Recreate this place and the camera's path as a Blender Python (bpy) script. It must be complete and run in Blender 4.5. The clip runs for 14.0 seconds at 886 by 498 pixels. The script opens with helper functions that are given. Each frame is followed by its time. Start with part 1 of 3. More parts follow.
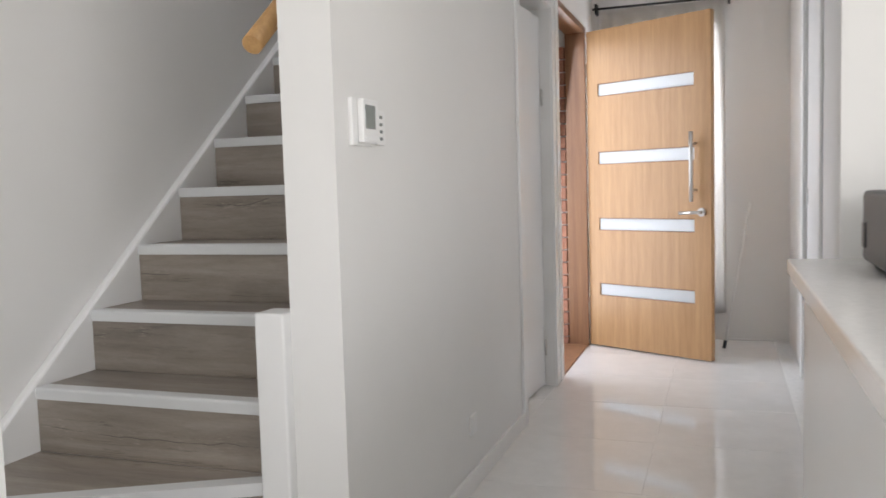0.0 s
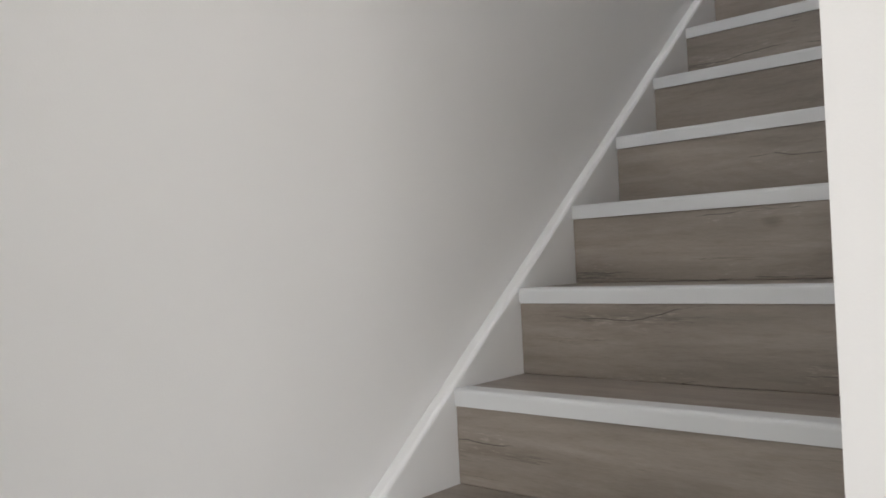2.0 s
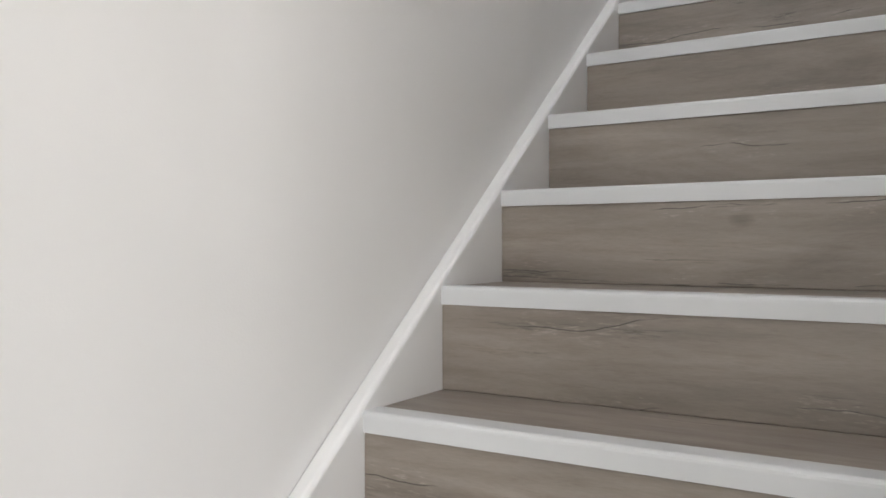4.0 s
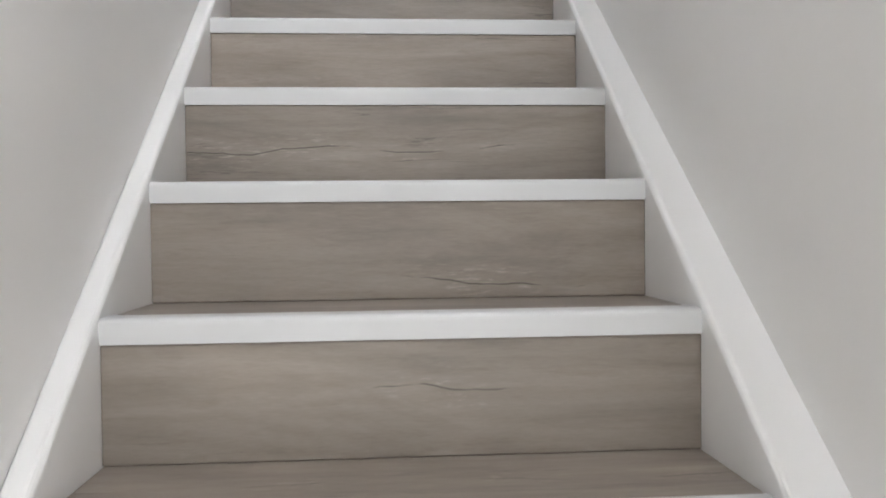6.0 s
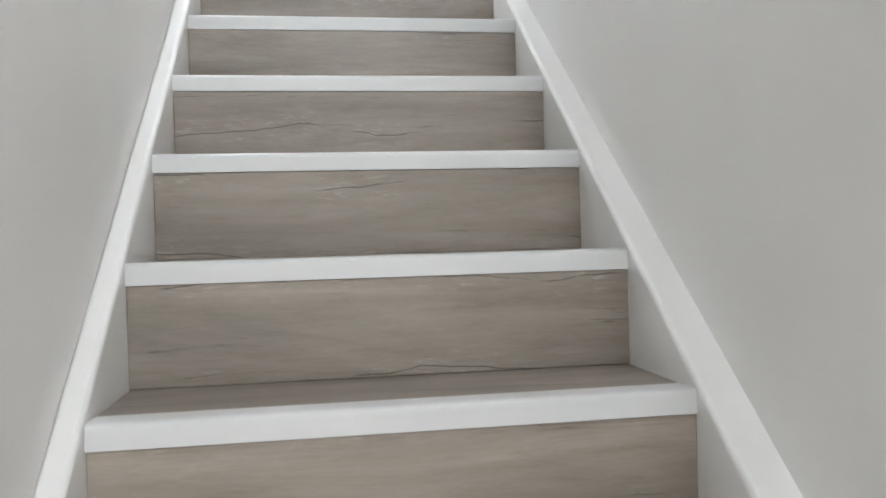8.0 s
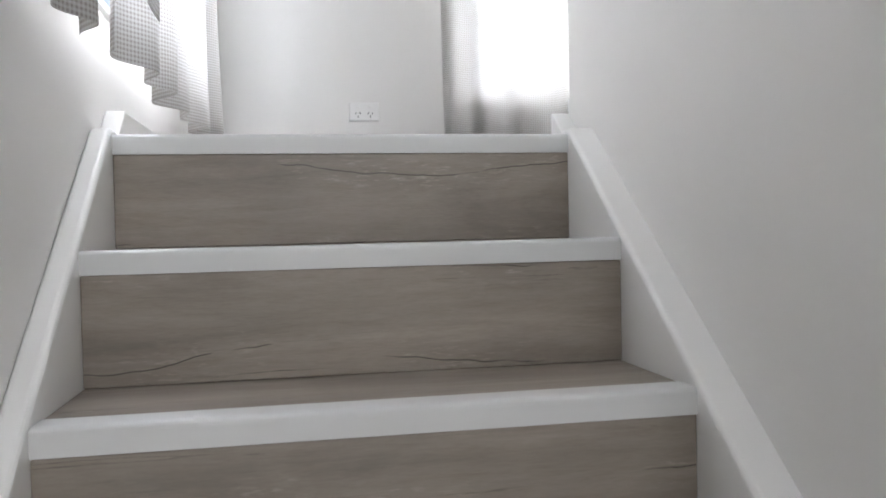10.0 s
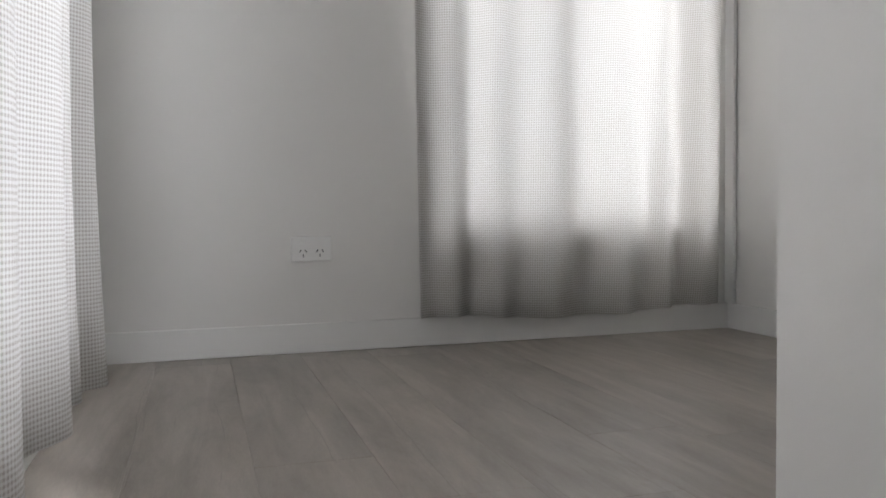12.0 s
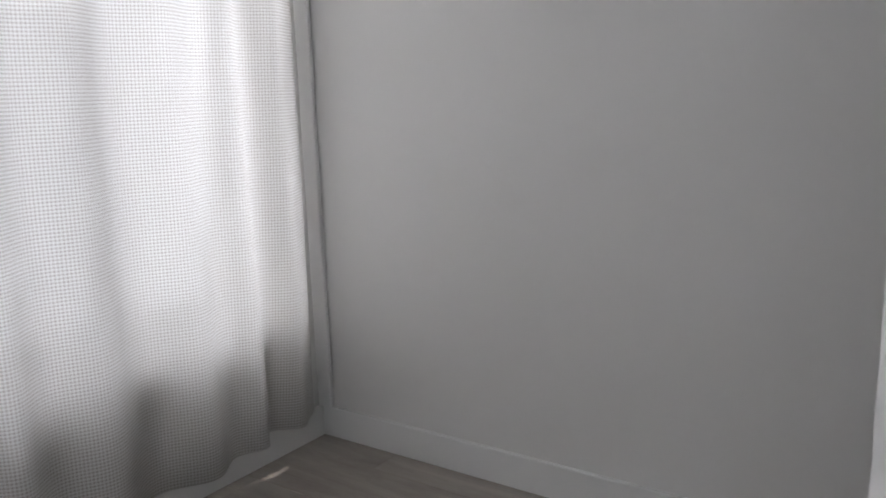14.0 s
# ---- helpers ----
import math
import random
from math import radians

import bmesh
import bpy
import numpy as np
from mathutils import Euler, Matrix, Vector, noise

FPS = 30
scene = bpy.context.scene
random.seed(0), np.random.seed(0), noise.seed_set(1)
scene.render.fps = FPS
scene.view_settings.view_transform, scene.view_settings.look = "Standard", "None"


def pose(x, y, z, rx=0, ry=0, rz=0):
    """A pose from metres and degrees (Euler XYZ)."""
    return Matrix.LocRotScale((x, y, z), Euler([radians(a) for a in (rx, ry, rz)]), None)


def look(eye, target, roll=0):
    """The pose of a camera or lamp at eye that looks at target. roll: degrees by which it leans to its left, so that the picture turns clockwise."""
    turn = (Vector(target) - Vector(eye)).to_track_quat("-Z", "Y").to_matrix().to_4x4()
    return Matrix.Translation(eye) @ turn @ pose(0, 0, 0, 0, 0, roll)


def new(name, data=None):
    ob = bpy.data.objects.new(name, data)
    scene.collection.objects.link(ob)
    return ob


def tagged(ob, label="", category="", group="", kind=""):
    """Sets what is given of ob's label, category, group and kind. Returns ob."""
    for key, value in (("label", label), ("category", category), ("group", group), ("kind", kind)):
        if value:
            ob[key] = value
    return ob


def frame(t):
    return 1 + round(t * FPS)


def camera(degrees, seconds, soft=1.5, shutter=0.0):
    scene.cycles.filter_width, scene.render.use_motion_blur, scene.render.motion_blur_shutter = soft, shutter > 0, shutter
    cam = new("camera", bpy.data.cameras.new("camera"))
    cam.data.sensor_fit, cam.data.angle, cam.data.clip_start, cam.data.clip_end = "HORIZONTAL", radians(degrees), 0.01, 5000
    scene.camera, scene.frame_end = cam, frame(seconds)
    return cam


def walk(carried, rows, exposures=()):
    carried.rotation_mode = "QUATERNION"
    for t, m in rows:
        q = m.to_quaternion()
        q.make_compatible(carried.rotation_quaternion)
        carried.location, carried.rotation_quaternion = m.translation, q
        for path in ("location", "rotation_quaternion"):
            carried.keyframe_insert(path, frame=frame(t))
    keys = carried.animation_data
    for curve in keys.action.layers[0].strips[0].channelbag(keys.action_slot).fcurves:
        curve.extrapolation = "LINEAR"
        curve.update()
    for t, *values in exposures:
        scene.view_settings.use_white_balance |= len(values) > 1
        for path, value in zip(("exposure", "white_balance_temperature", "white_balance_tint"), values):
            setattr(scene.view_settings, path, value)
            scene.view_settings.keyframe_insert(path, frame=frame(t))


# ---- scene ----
# seconds; eye in metres; turn to the left, tilt up and lean in degrees
PATH = [
    (0, 1.899, -1.580, 0.777, 19.14, -4.49, -1.68),
    (0.5, 1.653, -1.230, 0.786, 26.75, -4.14, -0.82),
    (1, 1.396, -0.937, 0.804, 30.40, -1.98, -1.49),
    (1.5, 1.212, -0.687, 0.818, 35.58, -0.05, -3.04),
    (2, 1.080, -0.540, 0.869, 41.21, 0.66, -2.69),
    (2.2, 1.063, -0.517, 0.868, 42.72, 1.43, -2.95),
    (4.3, 0.708, -0.253, 0.872, 27.83, -0.48, 0.78),
    (4.5, 0.640, -0.183, 0.876, 24.70, -0.33, 1.27),
    (5, 0.467, 0.059, 0.966, 14.19, 0.64, 0.65),
    (5.5, 0.384, 0.217, 1.106, 3.45, -2.31, -0.44),
    (6, 0.367, 0.350, 1.283, -4.06, -1.32, -0.62),
    (6.5, 0.324, 0.532, 1.458, -6.14, -1.25, -0.95),
    (7, 0.298, 0.689, 1.636, -7.62, -1.06, -1.92),
    (7.5, 0.303, 0.895, 1.796, -8.32, -0.35, -1.97),
    (7.7, 0.290, 0.977, 1.862, -8.52, -0.69, -1.74),
    (9.8, 0.281, 1.765, 2.462, -10.06, -0.49, -2.12),
    (10, 0.291, 1.882, 2.521, -10.43, -1.28, -1.31),
    (10.5, 0.265, 2.111, 2.677, -10.31, -2.15, -0.22),
    (11, 0.271, 2.293, 2.832, -10.23, -3.37, -0.72),
    (11.5, 0.313, 2.528, 2.985, -11.36, -3.31, -1.29),
    (12, 0.270, 2.729, 3.089, -16.67, -2.50, -0.67),
    (12.5, 0.302, 2.901, 3.207, -20.40, -1.25, -0.43),
    (13, 0.296, 3.145, 3.428, -28.5, -3.32, -1.23),
    (13.5, 0.270, 3.342, 3.535, -43.04, -4.99, -1.70),
    (14, 0.445, 3.586, 3.614, -54.97, -11.14, -1.84),
]
cam = camera(57.08, 14.0, soft=1.6, shutter=0.12)
walk(cam, [(t, pose(x, y, z, 90 + tilt, 0, turn) @ pose(0, 0, 0, 0, 0, lean)) for t, x, y, z, turn, tilt, lean in PATH],
     exposures=[(0, 0.22, 6550, 13), (1, 0.08, 6550, 14), (2, 0.35, 6550, 13), (4.3, 0.90, 6550, 13), (5.5, 1.30, 6480, 13), (6.5, 1.38, 6500, 12), (7.5, 1.50, 6500, 10),
                (9.8, 1.00, 6550, 12), (10.5, 0.60, 6570, 13), (11, 0.22, 6650, 13), (11.5, -0.20, 6760, 13), (12, -0.26, 6850, 13), (13, -0.42, 6600, 14), (14, -0.44, 6620, 15)])

# ---- sizes of the house ----
RISE, GOING, NOSE = 0.19, 0.2368, 0.033
STEPS = 14
WIDTH = 0.792                      # between the stringers
GROUND = -0.347                    # finished floor of the hall
UPPER = STEPS * RISE + NOSE        # finished floor upstairs
LEFT, RIGHT = -0.035, 0.838        # faces of the stair's two walls
HALL = 1.015                       # hall face of the wall beside the stair
LANDING = 3.43                     # where that wall ends upstairs
FAR, EAST = 5.08, 1.98             # upstairs room
CEIL_UP, CEIL_HALL = UPPER + 2.45, 2.2
HALL_END, HALL_EAST = 4.32, 2.31

# ---- world, sun and large lights ----
world = bpy.data.worlds.new("sky")
scene.world = world
world.use_nodes = True
wn = world.node_tree.nodes
sky = wn.new("ShaderNodeTexSky")
sky.sky_type, sky.sun_disc = "NISHITA", False
SUN_HIGH, SUN_WAY = radians(62), radians(-75)
sky.sun_elevation, sky.sun_rotation = SUN_HIGH, SUN_WAY
wn["Background"].inputs["Strength"].default_value = 0.15
world.node_tree.links.new(sky.outputs["Color"], wn["Background"].inputs["Color"])

sun = new("sun", bpy.data.lights.new("sun", "SUN"))
sun.data.energy, sun.data.angle, sun.data.color = 4.0, radians(0.6), (1.0, 0.95, 0.88)
sun_from = Vector((math.sin(SUN_WAY) * math.cos(SUN_HIGH), math.cos(SUN_WAY) * math.cos(SUN_HIGH), math.sin(SUN_HIGH)))
sun.matrix_world = look(sun_from * 30, (0, 0, 0))


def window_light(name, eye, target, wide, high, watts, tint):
    """An area lamp standing in for daylight at one opening, seen or assumed."""
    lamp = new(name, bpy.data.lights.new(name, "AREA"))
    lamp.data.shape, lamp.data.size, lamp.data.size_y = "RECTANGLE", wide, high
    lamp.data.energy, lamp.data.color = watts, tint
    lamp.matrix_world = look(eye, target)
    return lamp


# lamp in an assumed, unseen living room window, lighting the hall and stair foot
window_light("assumed_living_window_light", (1.5, -4.42, 0.75), (1.5, 0.0, 0.75), 2.6, 1.7, 26, (1.0, 0.985, 0.96))
# lamp in an assumed, unseen kitchen opening, brightening the walls that face east
window_light("assumed_kitchen_window_light", (4.12, -2.2, 0.95), (0.0, 0.0, 0.6), 2.6, 1.3, 54, (1.0, 0.985, 0.96))
window_light("daylight_front_door", (0.80, 3.45, 0.75), (3.0, 3.45, 0.4), 0.9, 1.9, 16, (0.85, 0.91, 1.0))
# fill lamp added high over the stair foot to brighten walls and risers
window_light("stair_fill_lamp", (0.56, -0.60, 3.75), (-0.25, 1.5, 2.2), 0.5, 1.4, 15, (0.94, 0.965, 1.0))
window_light("daylight_hall_window", (1.49, HALL_END + 0.05, 0.95), (1.6, 2.0, 0.6), 0.66, 1.7, 18, (0.90, 0.94, 1.0))
window_light("daylight_side_window", (LEFT - 0.135, 3.64, 3.89), (2.0, 3.4, 3.5), 1.32, 1.88, 66, (0.86, 0.92, 1.0))
window_light("daylight_far_window", (1.42, FAR + 0.16, 3.96), (1.44, 3.0, 3.6), 0.86, 1.8, 46, (0.90, 0.95, 1.0))


# ---- materials ----
def material(name, rough=0.5, metal=0.0):
    m = bpy.data.materials.new(name)
    m.use_nodes = True
    b = m.node_tree.nodes["Principled BSDF"]
    b.inputs["Roughness"].default_value, b.inputs["Metallic"].default_value = rough, metal
    return m, m.node_tree.nodes, m.node_tree.links, b


def node(ns, kind, **values):
    n = ns.new("ShaderNode" + kind)
    for key, v in values.items():
        n.inputs[key.replace("_", " ")].default_value = v
    return n


def ramp(ns, stops):
    n = ns.new("ShaderNodeValToRGB")
    e = n.color_ramp.elements
    while len(e) < len(stops):
        e.new(0.5)
    for el, (p, c) in zip(e, stops):
        el.position, el.color = p, (*c, 1)
    return n


def mixed(ns, ls, factor, a, b, kind="MIX"):
    n = ns.new("ShaderNodeMix")
    n.data_type, n.blend_type = "RGBA", kind
    for socket, v in ((n.inputs[0], factor), (n.inputs[6], a), (n.inputs[7], b)):
        if isinstance(v, (int, float)):
            socket.default_value = v
        elif isinstance(v, tuple):
            socket.default_value = (*v, 1)
        else:
            ls.new(v, socket)
    return n.outputs[2]


def place(ns, ls, scale, random_shift=False, rotate=0.0):
    """Object coordinates in metres, stretched, and shifted piece by piece where asked."""
    tc = ns.new("ShaderNodeTexCoord")
    mp = ns.new("ShaderNodeMapping")
    mp.inputs["Scale"].default_value = scale
    mp.inputs["Rotation"].default_value = (0, 0, rotate)
    ls.new(tc.outputs["Object"], mp.inputs["Vector"])
    if random_shift:
        info = ns.new("ShaderNodeObjectInfo")
        mul = ns.new("ShaderNodeVectorMath")
        mul.operation = "SCALE"
        mul.inputs[0].default_value = (37.0, 91.0, 53.0)
        ls.new(info.outputs["Random"], mul.inputs["Scale"])
        ls.new(mul.outputs[0], mp.inputs["Location"])
    return mp.outputs[0]


def bump(ns, ls, b, height, strength, distance):
    n = ns.new("ShaderNodeBump")
    n.inputs["Strength"].default_value, n.inputs["Distance"].default_value = strength, distance
    ls.new(height, n.inputs["Height"])
    ls.new(n.outputs[0], b.inputs["Normal"])


def painted(name, colour, rough, grain=0.10, mark=0.03):
    """Rolled or brushed paint: orange peel, and faint scuffs."""
    m, ns, ls, b = material(name, rough)
    v = place(ns, ls, (1, 1, 1))
    big = node(ns, "TexNoise", Scale=1.7, Detail=4.0)
    fine = node(ns, "TexNoise", Scale=260.0, Detail=2.0)
    ls.new(v, big.inputs["Vector"]), ls.new(v, fine.inputs["Vector"])
    dark = tuple(c * (1 - 2 * mark) for c in colour)
    r = ramp(ns, [(0.3, dark), (0.7, colour)])
    ls.new(big.outputs[0], r.inputs[0])
    ls.new(r.outputs[0], b.inputs["Base Color"])
    bump(ns, ls, b, fine.outputs[0], grain, 0.002)
    return m


def laminate(name, along, light, dark, rough, wear, streaks):
    """Grey washed oak boards, with grain, cracks and knots along one axis."""
    m, ns, ls, b = material(name, rough)
    stretch = {"x": (1.0, 9.0, 9.0), "y": (9.0, 1.0, 9.0)}[along]
    v = place(ns, ls, stretch, True)
    cloud = node(ns, "TexNoise", Scale=1.6, Detail=5.0, Roughness=0.6, Distortion=0.6)
    grain = node(ns, "TexNoise", Scale=9.0, Detail=8.0, Roughness=0.7, Distortion=0.4)
    fine = node(ns, "TexNoise", Scale=60.0, Detail=3.0, Roughness=0.6)
    for n in (cloud, grain, fine):
        ls.new(v, n.inputs["Vector"])
    tone = ramp(ns, [(0.32, dark), (0.55, tuple((p + q) / 2 for p, q in zip(light, dark))), (0.72, light)])
    ls.new(cloud.outputs[0], tone.inputs[0])
    streak = ramp(ns, [(0.30, (0.78, 0.75, 0.72)), (0.48, (1, 1, 1)), (0.72, (1.10, 1.09, 1.08))])
    ls.new(grain.outputs[0], streak.inputs[0])
    col = mixed(ns, ls, streaks, tone.outputs[0], streak.outputs[0], "MULTIPLY")
    fibre = ramp(ns, [(0.35, (0.86, 0.85, 0.84)), (0.6, (1.05, 1.05, 1.05))])
    ls.new(fine.outputs[0], fibre.inputs[0])
    col = mixed(ns, ls, 0.4, col, fibre.outputs[0], "MULTIPLY")
    # long thin cracks, almost straight, that come and go
    cv = place(ns, ls, {"x": (1.0, 24.0, 24.0), "y": (24.0, 1.0, 24.0)}[along], True)
    crack = node(ns, "TexNoise", Scale=0.9, Detail=8.0, Roughness=0.62, Distortion=0.05)
    ls.new(cv, crack.inputs["Vector"])
    line = ramp(ns, [(0.490, (0, 0, 0)), (0.497, (1, 1, 1)), (0.503, (1, 1, 1)), (0.510, (0, 0, 0))])
    ls.new(crack.outputs[0], line.inputs[0])
    gv = place(ns, ls, {"x": (1.6, 7.0, 7.0), "y": (7.0, 1.6, 7.0)}[along], True)
    gate = node(ns, "TexNoise", Scale=1.3, Detail=3.0, Roughness=0.6)
    ls.new(gv, gate.inputs["Vector"])
    gr = ramp(ns, [(0.55, (0, 0, 0)), (0.63, (0.7 * wear,) * 3)])
    ls.new(gate.outputs[0], gr.inputs[0])
    both = mixed(ns, ls, 1.0, line.outputs[0], gr.outputs[0], "MULTIPLY")
    col = mixed(ns, ls, both, col, tuple(c * 0.40 for c in dark))
    # one or two long splits that wander along the board, and pale worn flecks beside them
    wander = node(ns, "TexNoise", Scale=1.0, Detail=5.0, Roughness=0.48)
    ls.new(place(ns, ls, {"x": (2.0, 0.4, 0.4), "y": (0.4, 0.9, 0.4)}[along], True), wander.inputs["Vector"])
    flat = ns.new("ShaderNodeSeparateXYZ")
    ls.new(place(ns, ls, (1, 1, 1), True), flat.inputs[0])
    steps = [("ADD", flat.outputs[1 if along == "x" else 0], flat.outputs[2]), ("MULTIPLY", None, 7.0), ("ADD", None, wander.outputs[0]),
             ("FRACT", None, 0.0), ("SUBTRACT", None, 0.5), ("ABSOLUTE", None, 0.0)]
    last = None
    for kind, a, c in steps:
        n = ns.new("ShaderNodeMath")
        n.operation = kind
        ls.new(a if a is not None else last, n.inputs[0])
        if isinstance(c, float):
            n.inputs[1].default_value = c
        else:
            ls.new(c, n.inputs[1])
        last = n.outputs[0]
    split = ramp(ns, [(0.003, (1, 1, 1)), (0.009, (0, 0, 0))])
    near_split = ramp(ns, [(0.05, (1, 1, 1)), (0.28, (0, 0, 0))])
    ls.new(last, split.inputs[0]), ls.new(last, near_split.inputs[0])
    reach = node(ns, "TexNoise", Scale=1.0, Detail=4.0, Roughness=0.6)
    ls.new(place(ns, ls, {"x": (4.0, 2.0, 2.0), "y": (2.0, 3.0, 2.0)}[along], True), reach.inputs["Vector"])
    where = ramp(ns, [(0.47, (0, 0, 0)), (0.54, (wear, wear, wear))])
    ls.new(reach.outputs[0], where.inputs[0])
    fleck = node(ns, "TexNoise", Scale=1.0, Detail=4.0, Roughness=0.6)
    ls.new(place(ns, ls, {"x": (34.0, 190.0, 190.0), "y": (190.0, 34.0, 190.0)}[along], True), fleck.inputs["Vector"])
    pale = ramp(ns, [(0.55, (0, 0, 0)), (0.68, (0.5, 0.5, 0.5))])
    ls.new(fleck.outputs[0], pale.inputs[0])
    spots = mixed(ns, ls, 1.0, mixed(ns, ls, 1.0, pale.outputs[0], near_split.outputs[0], "MULTIPLY"), where.outputs[0], "MULTIPLY")
    col = mixed(ns, ls, spots, col, tuple(min(1.0, c * 1.5) for c in light))
    col = mixed(ns, ls, mixed(ns, ls, 1.0, split.outputs[0], where.outputs[0], "MULTIPLY"), col, tuple(c * 0.30 for c in dark))
    # cloudy bands, paler and darker
    band = node(ns, "TexNoise", Scale=1.1, Detail=5.0, Roughness=0.65, Distortion=0.9)
    bv = place(ns, ls, {"x": (1.4, 5.0, 5.0), "y": (6.0, 1.6, 6.0)}[along], True)
    ls.new(bv, band.inputs["Vector"])
    br = ramp(ns, [(0.34, (0.78, 0.765, 0.75)), (0.50, (1, 1, 1)), (0.66, (1.14, 1.13, 1.12))])
    ls.new(band.outputs[0], br.inputs[0])
    col = mixed(ns, ls, 0.8, col, br.outputs[0], "MULTIPLY")
    # knots
    kv = place(ns, ls, {"x": (1.6, 2.6, 2.6), "y": (2.6, 1.6, 2.6)}[along], True)
    knot = node(ns, "TexVoronoi", Scale=1.15)
    ls.new(kv, knot.inputs["Vector"])
    kr = ramp(ns, [(0.015, (0.40, 0.36, 0.32)), (0.035, (0.72, 0.70, 0.68)), (0.06, (1, 1, 1))])
    ls.new(knot.outputs["Distance"], kr.inputs[0])
    col = mixed(ns, ls, 0.9, col, kr.outputs[0], "MULTIPLY")
    # each board a little lighter or darker
    info = ns.new("ShaderNodeObjectInfo")
    lift = ramp(ns, [(0.0, (0.92, 0.92, 0.92)), (1.0, (1.06, 1.05, 1.04))])
    ls.new(info.outputs["Random"], lift.inputs[0])
    col = mixed(ns, ls, 1.0, col, lift.outputs[0], "MULTIPLY")
    ls.new(col, b.inputs["Base Color"])
    bump(ns, ls, b, grain.outputs[0], 0.12, 0.003)
    return m


def gingham(name, pitch):
    """Thin woven check that lets daylight through."""
    m, ns, ls, b = material(name, 0.9)
    uv = ns.new("ShaderNodeUVMap")
    sep = ns.new("ShaderNodeSeparateXYZ")
    ls.new(uv.outputs[0], sep.inputs[0])
    bands = []
    for axis in (0, 1):
        d = ns.new("ShaderNodeMath")
        d.operation = "MULTIPLY"
        d.inputs[1].default_value = 1 / pitch
        ls.new(sep.outputs[axis], d.inputs[0])
        f = ns.new("ShaderNodeMath")
        f.operation = "FRACT"
        ls.new(d.outputs[0], f.inputs[0])
        g = ns.new("ShaderNodeMath")
        g.operation = "GREATER_THAN"
        g.inputs[1].default_value = 0.5
        ls.new(f.outputs[0], g.inputs[0])
        bands.append(g.outputs[0])
    add = ns.new("ShaderNodeMath")
    add.operation = "ADD"
    ls.new(bands[0], add.inputs[0]), ls.new(bands[1], add.inputs[1])
    half = ns.new("ShaderNodeMath")
    half.operation = "MULTIPLY"
    half.inputs[1].default_value = 0.5
    ls.new(add.outputs[0], half.inputs[0])
    r = ramp(ns, [(0.0, (0.88, 0.88, 0.88)), (0.5, (0.70, 0.68, 0.655)), (1.0, (0.42, 0.385, 0.355))])
    r.color_ramp.interpolation = "LINEAR"
    ls.new(half.outputs[0], r.inputs[0])
    weave = node(ns, "TexNoise", Scale=900.0, Detail=1.0)
    bump(ns, ls, b, weave.outputs[0], 0.2, 0.001)
    ls.new(r.outputs[0], b.inputs["Base Color"])
    tr = ns.new("ShaderNodeBsdfTranslucent")
    ls.new(mixed(ns, ls, 0.40, r.outputs[0], (0.84, 0.85, 0.86)), tr.inputs["Color"])
    mx = ns.new("ShaderNodeMixShader")
    mx.inputs[0].default_value = 0.34
    ls.new(b.outputs[0], mx.inputs[1]), ls.new(tr.outputs[0], mx.inputs[2])
    # gaps between the threads
    open_weave = ns.new("ShaderNodeBsdfTransparent")
    gaps = node(ns, "MapRange", From_Min=0.0, From_Max=1.0, To_Min=0.20, To_Max=0.07)
    ls.new(half.outputs[0], gaps.inputs[0])
    weave_mix = ns.new("ShaderNodeMixShader")
    ls.new(gaps.outputs[0], weave_mix.inputs[0])
    ls.new(mx.outputs[0], weave_mix.inputs[1]), ls.new(open_weave.outputs[0], weave_mix.inputs[2])
    ls.new(weave_mix.outputs[0], ns["Material Output"].inputs[0])
    return m


def veneer(name, light, dark):
    """Upright timber veneer, clear coated."""
    m, ns, ls, b = material(name, 0.35)
    v = place(ns, ls, (14.0, 14.0, 0.7))
    a = node(ns, "TexNoise", Scale=2.0, Detail=6.0, Roughness=0.65, Distortion=0.3)
    f = node(ns, "TexNoise", Scale=14.0, Detail=3.0)
    ls.new(v, a.inputs["Vector"]), ls.new(v, f.inputs["Vector"])
    r = ramp(ns, [(0.3, dark), (0.7, light)])
    ls.new(a.outputs[0], r.inputs[0])
    fr = ramp(ns, [(0.35, (0.9, 0.88, 0.86)), (0.65, (1, 1, 1))])
    ls.new(f.outputs[0], fr.inputs[0])
    ls.new(mixed(ns, ls, 0.8, r.outputs[0], fr.outputs[0], "MULTIPLY"), b.inputs["Base Color"])
    bump(ns, ls, b, f.outputs[0], 0.06, 0.002)
    return m


def speckled(name, colour, rough, spread, scale=40.0, relief=0.1, metal=0.0):
    m, ns, ls, b = material(name, rough, metal)
    v = place(ns, ls, (1, 1, 1), True)
    n = node(ns, "TexNoise", Scale=scale, Detail=6.0, Roughness=0.65)
    w = node(ns, "TexNoise", Scale=scale / 12, Detail=3.0)
    ls.new(v, n.inputs["Vector"]), ls.new(v, w.inputs["Vector"])
    r = ramp(ns, [(0.3, tuple(max(0, c * (1 - spread)) for c in colour)), (0.7, tuple(c * (1 + spread) for c in colour))])
    ls.new(n.outputs[0], r.inputs[0])
    wr = ramp(ns, [(0.3, (1 - spread / 2,) * 3), (0.7, (1, 1, 1))])
    ls.new(w.outputs[0], wr.inputs[0])
    ls.new(mixed(ns, ls, 1.0, r.outputs[0], wr.outputs[0], "MULTIPLY"), b.inputs["Base Color"])
    bump(ns, ls, b, n.outputs[0], relief, 0.003)
    return m


